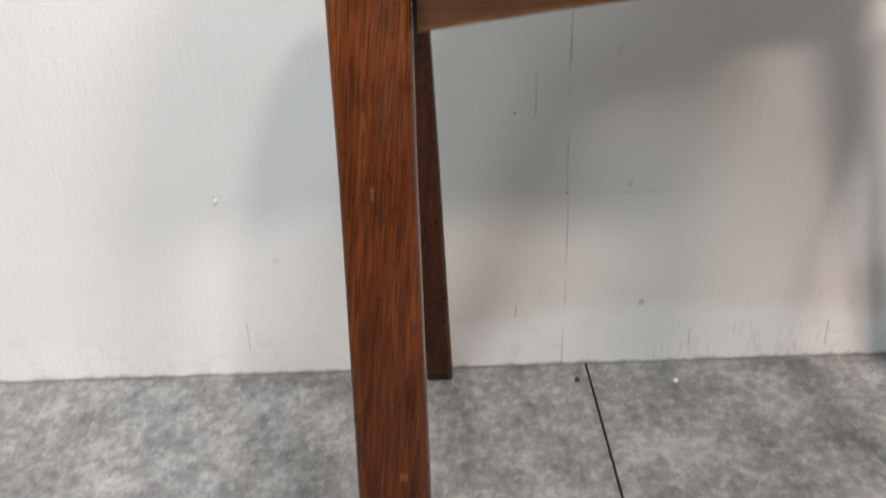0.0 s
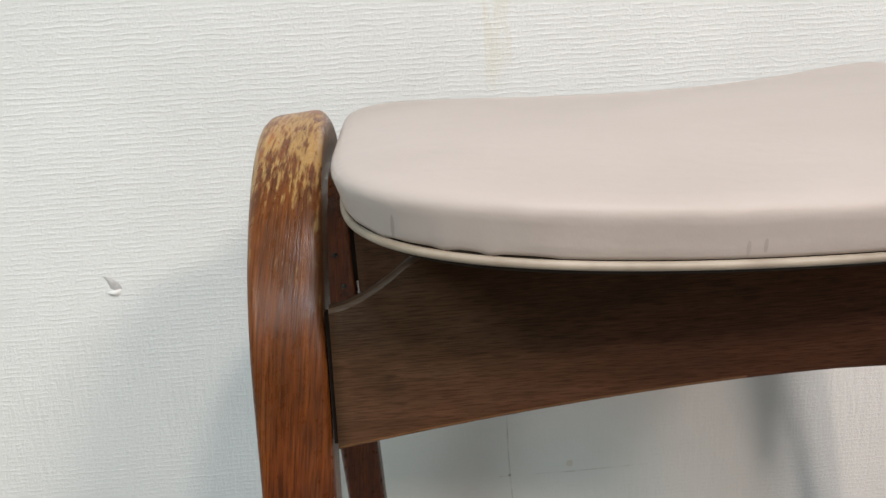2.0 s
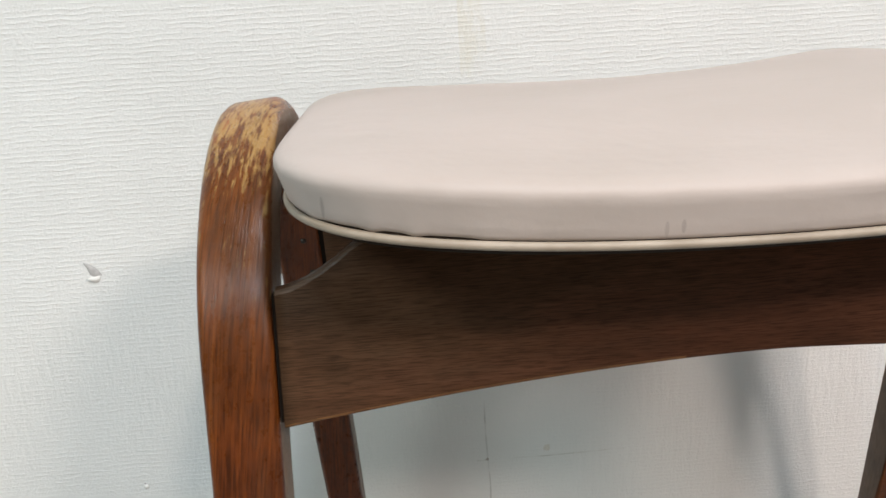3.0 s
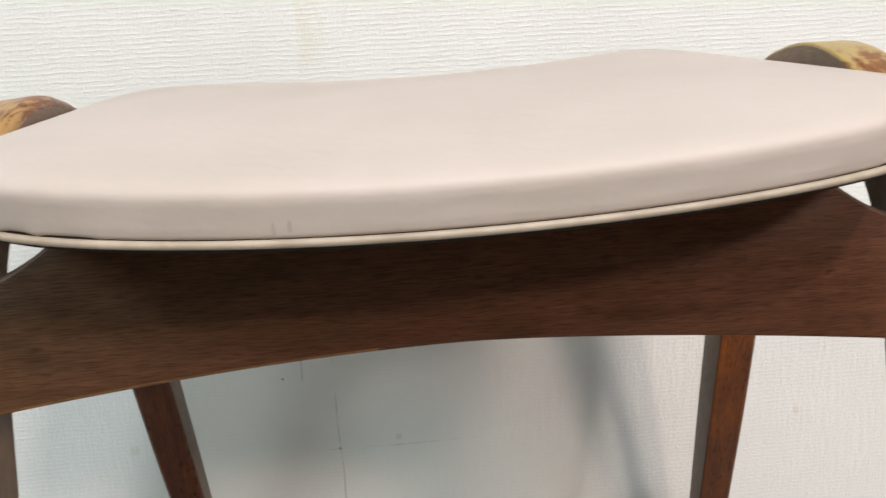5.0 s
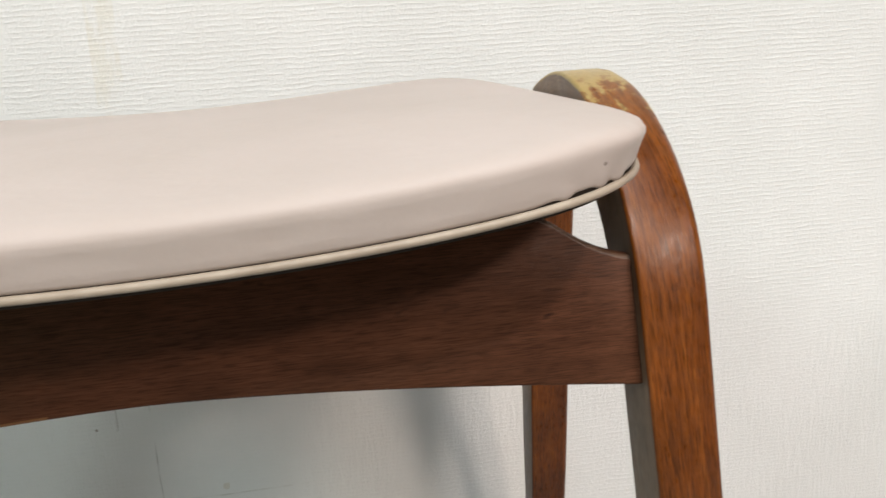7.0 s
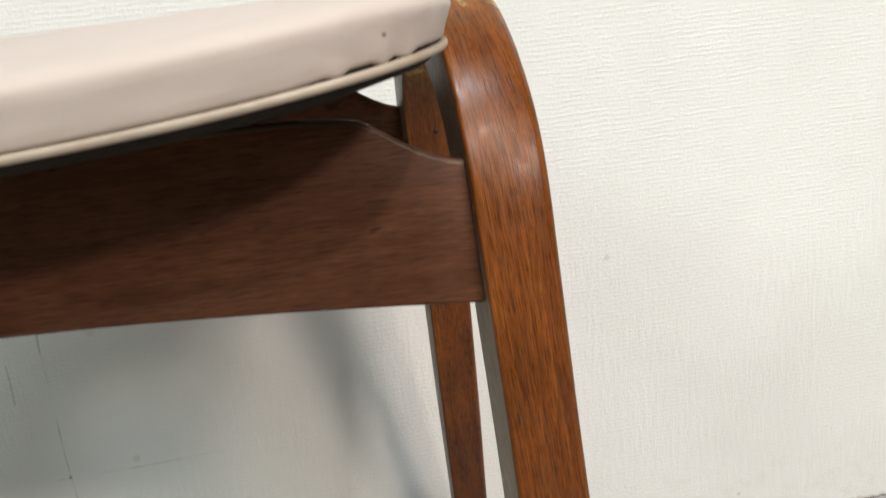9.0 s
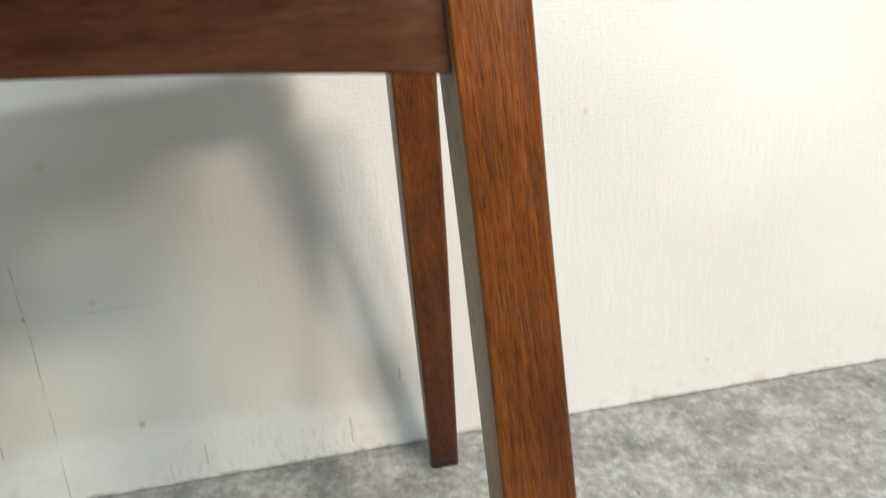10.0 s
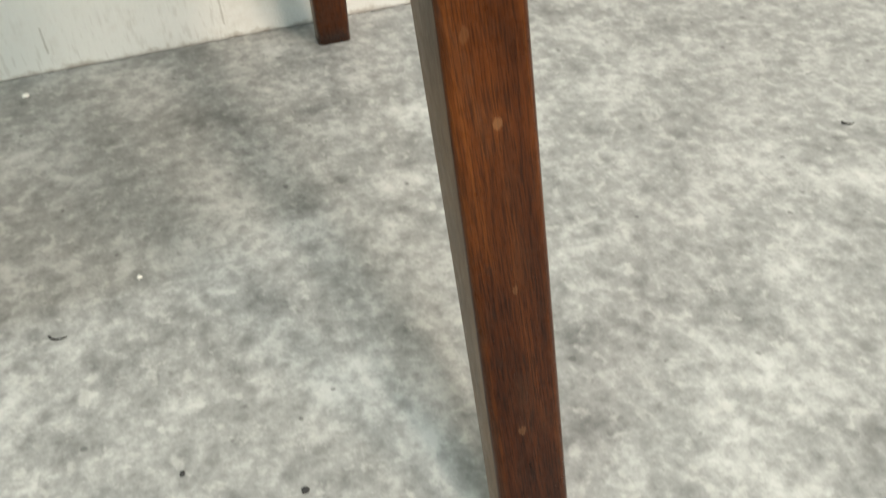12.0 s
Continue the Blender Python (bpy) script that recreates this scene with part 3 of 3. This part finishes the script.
for owner, lean, y_floor in ((front_rail, 0.22, 0.2914), (back_rail, -0.352, 0.712)):
    tenon(-0.0004, 0.0045, lean, y_floor, 0.006, 0.3615, 0.4040, owner)
    tenon(0.3415 + (0 if lean > 0 else 0.005), 0.3475 + (0 if lean > 0 else 0.005), lean, y_floor, 0.006, 0.3615, 0.4040, owner)

# seat: outline in plan, bowed along its width
SEAT_C, SEAT_A, SEAT_B, SEAT_N, SEAT_TURN = Vector((0.1743, 0.479)), 0.1685, 0.168, 6.2, radians(0.5)


def seat_outline(count=960):
    pts = []
    for i in range(count):
        a = 2 * math.pi * i / count
        c, s = math.cos(a), math.sin(a)
        n = SEAT_N + (2.5 if c > 0 else -2.0) * max(0.0, s)
        k = (abs(c) ** n + abs(s) ** n) ** (-1 / n)
        u, v = SEAT_A * c * k, SEAT_B * s * k
        pts.append(Vector((u, v)))
    return pts


def bow(u):
    return 0.4290 + 0.0090 * (u / 0.138) ** 2 + 0.0145 * u


def seat_place(u, v, h):
    c, s = math.cos(SEAT_TURN), math.sin(SEAT_TURN)
    return Vector((SEAT_C.x + c * u - s * v - ORIGIN.x, SEAT_C.y + s * u + c * v - ORIGIN.y, bow(u) + h))


OUTLINE = seat_outline()


def inset(d):
    n = len(OUTLINE)
    out = []
    for i, p in enumerate(OUTLINE):
        tan = (OUTLINE[(i + 1) % n] - OUTLINE[i - 1]).normalized()
        out.append(p - Vector((tan.y, -tan.x)) * d)
    return out


TUCKS = (-0.156, -0.139, -0.127, -0.108, 0.113, 0.129, 0.142, 0.149)


def slack(p):
    """How far the cover has come away from the piping here: 0 held, 1 free between two tucks."""
    if p.y > -0.10:
        return 0.0, 0.0
    side = -p.x if p.x < 0 else p.x
    start = 0.104 if p.x < 0 else 0.119
    reach = min(1.0, max(0.0, (side - start) / 0.012)) * (0.34 if p.x < 0 else 0.8) * min(1.0, max(0.0, (-0.10 - p.y) / 0.04))
    near = min(abs(p.x - x) for x in TUCKS)
    return reach, max(0.0, 1 - near / 0.0036)


def seat_cushion():
    bm = bmesh.new()
    rings = []
    n = len(OUTLINE)
    # the side leans in below a firm shoulder
    for d, h in ((0.010, 0.0016), (0.0034, 0.0018), (0.0022, 0.0023), (0.0014, 0.0036), (0.0007, 0.0062), (-0.0001, 0.0090), (-0.0009, 0.0116), (-0.0015, 0.0138), (-0.0014, 0.0156),
                 (-0.0004, 0.0172), (0.0018, 0.0185), (0.0050, 0.0194), (0.0100, 0.0203), (0.021, 0.0215)):
        ring = []
        for i, p in enumerate(inset(d)):
            reach, tuck = slack(OUTLINE[i])
            fall = max(0.0, 1 - h / 0.008)
            lift = reach * (0.0016 * (1 - tuck) - 0.0005 * tuck + 0.0003 * noise.noise((p.x * 150, p.y * 150, 0.5))) * fall ** 0.5
            pull = reach * (-0.0006 * tuck * max(0.0, 1 - h / 0.006) + 0.0005 * noise.noise((p.x * 120, p.y * 120, h * 200)))
            pull += 0.00022 * noise.noise((p.x * 70, p.y * 70, h * 160)) * max(0.0, 1 - abs(h - 0.009) / 0.009)
            q = p * (1 - pull / 0.17)
            ends = min(1.0, max(0.0, (abs(q.x) / SEAT_A - 0.72) / 0.28))
            ring.append(bm.verts.new(seat_place(q.x, q.y, (h + lift) * (1 - (0.16 if q.x < 0 else 0.25) * ends ** 2))))
        rings.append(ring)
    edge = inset(0.021)
    for k in range(1, 14):
        f = 1 - k / 14
        crown = 0.0215 + 0.0095 * (1 - f ** 2)
        ring = []
        for p in edge:
            ends = min(1.0, max(0.0, (abs(p.x * f) / SEAT_A - 0.72) / 0.28))
            ring.append(bm.verts.new(seat_place(p.x * f, p.y * f, crown * (1 - (0.16 if p.x < 0 else 0.25) * ends ** 2))))
        rings.append(ring)
    skin(bm, rings, caps=False)
    mid = bm.verts.new(seat_place(0, 0, 0.031))
    for i in range(n):
        bm.faces.new((rings[-1][i], rings[-1][(i + 1) % n], mid))
    return part("seat_cushion", bm, VINYL, stool, "beige vinyl padded seat with a soft crown")


def tube(points, radius, steps=8, squash=1.0):
    bm = bmesh.new()
    rings = []
    n = len(points)
    for i, p in enumerate(points):
        tan = (points[(i + 1) % n] - points[i - 1]).normalized()
        side = tan.cross(Vector((0, 0, 1))).normalized()
        up = side.cross(tan)
        rings.append([bm.verts.new(p + side * radius * math.cos(2 * math.pi * k / steps) + up * radius * squash * math.sin(2 * math.pi * k / steps)) for k in range(steps)])
    skin(bm, rings, closed=True)
    return bm


cushion = seat_cushion()
part("piping", tube([seat_place(p.x, p.y, 0.0008) for p in inset(0.0017)], 0.00135, 10, 0.95), PIPING, cushion, "cream piping cord")


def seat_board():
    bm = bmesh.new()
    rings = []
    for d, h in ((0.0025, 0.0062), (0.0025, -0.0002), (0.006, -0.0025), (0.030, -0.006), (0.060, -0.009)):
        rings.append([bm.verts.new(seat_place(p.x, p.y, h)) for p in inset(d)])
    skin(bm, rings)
    return part("seat_board", bm, GAP_SHADE, stool, "plywood seat board, near-black as shade under the cushion")


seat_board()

# plugged screw holes on the inner faces of the back legs
def disc(x, y, z, r, lean):
    bm = bmesh.new()
    m = pose(x - ORIGIN.x, y - ORIGIN.y, z, 90 + lean, 0, 0)
    bmesh.ops.create_cone(bm, cap_ends=True, segments=12, radius1=r, radius2=r * 0.8, depth=0.0012, matrix=m)
    return bm


for x, z, fr, y_floor, slope in ((-0.0085, 0.3790, frame_left, 0.7250, 0.352), (-0.0055, 0.3590, frame_left, 0.7250, 0.352), (0.3645, 0.3945, frame_right, 0.7020, 0.343), (0.3660, 0.3700, frame_right, 0.7020, 0.343)):
    y = y_floor - slope * z - THICK * math.hypot(1, slope) - 0.0001
    part("screw_hole", disc(x, y, z, 0.0017, -math.degrees(math.atan(slope))), SCREW_DARK, fr, "dark plugged screw hole")


# torn spot in the wallpaper: a grey hollow and a curled white lip
def petal(points, lift, mat, name, parent, label):
    """A small leaf of paper on the wall: points (x, z) round it, bulging by lift towards the room."""
    bm = bmesh.new()
    c = Vector((sum(p[0] for p in points) / len(points), sum(p[1] for p in points) / len(points)))
    mid = bm.verts.new((c.x, WALL_Y - 0.0006 - lift, c.y))
    half = [bm.verts.new((c.x + (p[0] - c.x) * 0.6, WALL_Y - 0.0006 - lift * 0.75, c.y + (p[1] - c.y) * 0.6)) for p in points]
    rim = [bm.verts.new((p[0], WALL_Y - 0.0003, p[1])) for p in points]
    n = len(points)
    for i in range(n):
        bm.faces.new((half[i], half[(i + 1) % n], mid))
        bm.faces.new((rim[i], rim[(i + 1) % n], half[(i + 1) % n], half[i]))
    return mesh_object(name, bm, mat, parent, label)


petal(((-0.1855, 0.3385), (-0.1800, 0.3365), (-0.1750, 0.3325), (-0.1728, 0.3280), (-0.1780, 0.3270), (-0.1812, 0.3290), (-0.1828, 0.3345)), 0.0004, TORN_GREY, "wall_tear", wall, "torn grey hollow in the wallpaper")
petal(((-0.1852, 0.3263), (-0.1790, 0.3272), (-0.1740, 0.3282), (-0.1745, 0.3245), (-0.1775, 0.3228), (-0.1815, 0.3240)), 0.0017, PAPER, "paper_lip", wall, "curled white paper lip")
petal(((-0.1670, 0.1585), (-0.1645, 0.1590), (-0.1632, 0.1570), (-0.1645, 0.1548), (-0.1668, 0.1552)), 0.0012, PAPER, "nail_bump", wall, "white bump over an old nail hole")
petal(((-0.1668, 0.1600), (-0.1650, 0.1602), (-0.1645, 0.1588), (-0.1662, 0.1582)), 0.0003, TORN_GREY, "nail_hole", wall, "small dark nail hole")


# bits of dirt on the floor
def speck(name, label, x, y, r, mat, category, high=0.5):
    bm = bmesh.new()
    bmesh.ops.create_icosphere(bm, subdivisions=2, radius=r, matrix=Matrix.Translation((x, y, r * high * 0.8)) @ Matrix.Diagonal((1, 1.2, high, 1)))
    for v in bm.verts:
        v.co += Vector((x, y, 0)).lerp(v.co, 1) * 0 + Vector((noise.noise(v.co * 900), noise.noise(v.co * 700), 0)) * r * 0.35
        v.co.z = max(v.co.z, 0.0)
    return tagged(mesh_object(name, bm, mat), label, category)


speck("crumb", "small white crumb on the grey vinyl floor", 0.188, 0.695, 0.0022, CRUMB, "crumb")
speck("crumb", "tiny white flake on the grey vinyl floor", 0.245, 0.482, 0.0013, CRUMB, "crumb", 0.3)
speck("grit", "dark grit beside the floor joint and wall", 0.110, 0.701, 0.0022, LINT, "grit")
speck("grit", "tiny black grit on the grey vinyl floor", 0.253, 0.361, 0.0011, LINT, "grit")
speck("grit", "small dark grit near the stool leg", 0.293, 0.338, 0.0014, LINT, "grit")


def fibre(label, x, y, turn, length):
    bm = bmesh.new()
    rings, n = [], 14
    for i in range(n + 1):
        f = i / n
        a = turn + 0.9 * (f - 0.5)
        c = Vector((x + math.cos(a) * length * (f - 0.5), y + math.sin(a) * length * (f - 0.5), 0.0008))
        w = 0.00055 * (1 - 0.75 * f) + 0.0001
        side = Vector((-math.sin(a), math.cos(a), 0))
        rings.append([bm.verts.new(c + side * w * math.cos(2 * math.pi * k / 6) + Vector((0, 0, w)) * math.sin(2 * math.pi * k / 6)) for k in range(6)])
    skin(bm, rings)
    return tagged(mesh_object("lint_fibre", bm, LINT), label, "lint")


fibre("short dark curved lint fibre on the floor", 0.209, 0.452, -0.35, 0.0085)
fibre("thin dark lint fibre on the floor", 0.612, 0.465, -0.6, 0.007)

# ---- floor tiles last ----
TILE = 0.914
for i in range(-3, 4):
    for j in range(-4, 1):
        x0, y1 = 0.1205 + i * TILE, WALL_Y + j * TILE
        x1 = min(x0 + TILE, 3.12)
        y0 = max(y1 - TILE, -3.6)
        x0 = max(x0, -2.72)
        if x1 - x0 < 0.02 or y1 - y0 < 0.02:
            continue
        g = 0.0009
        mesh_object("floor_tile", box(x0 + g, x1 - g, y0 + g, y1 - (0.0006 if j == 0 else g), -0.003, 0.0, 0.0006), FLOOR_VINYL, floor, smooth=False)
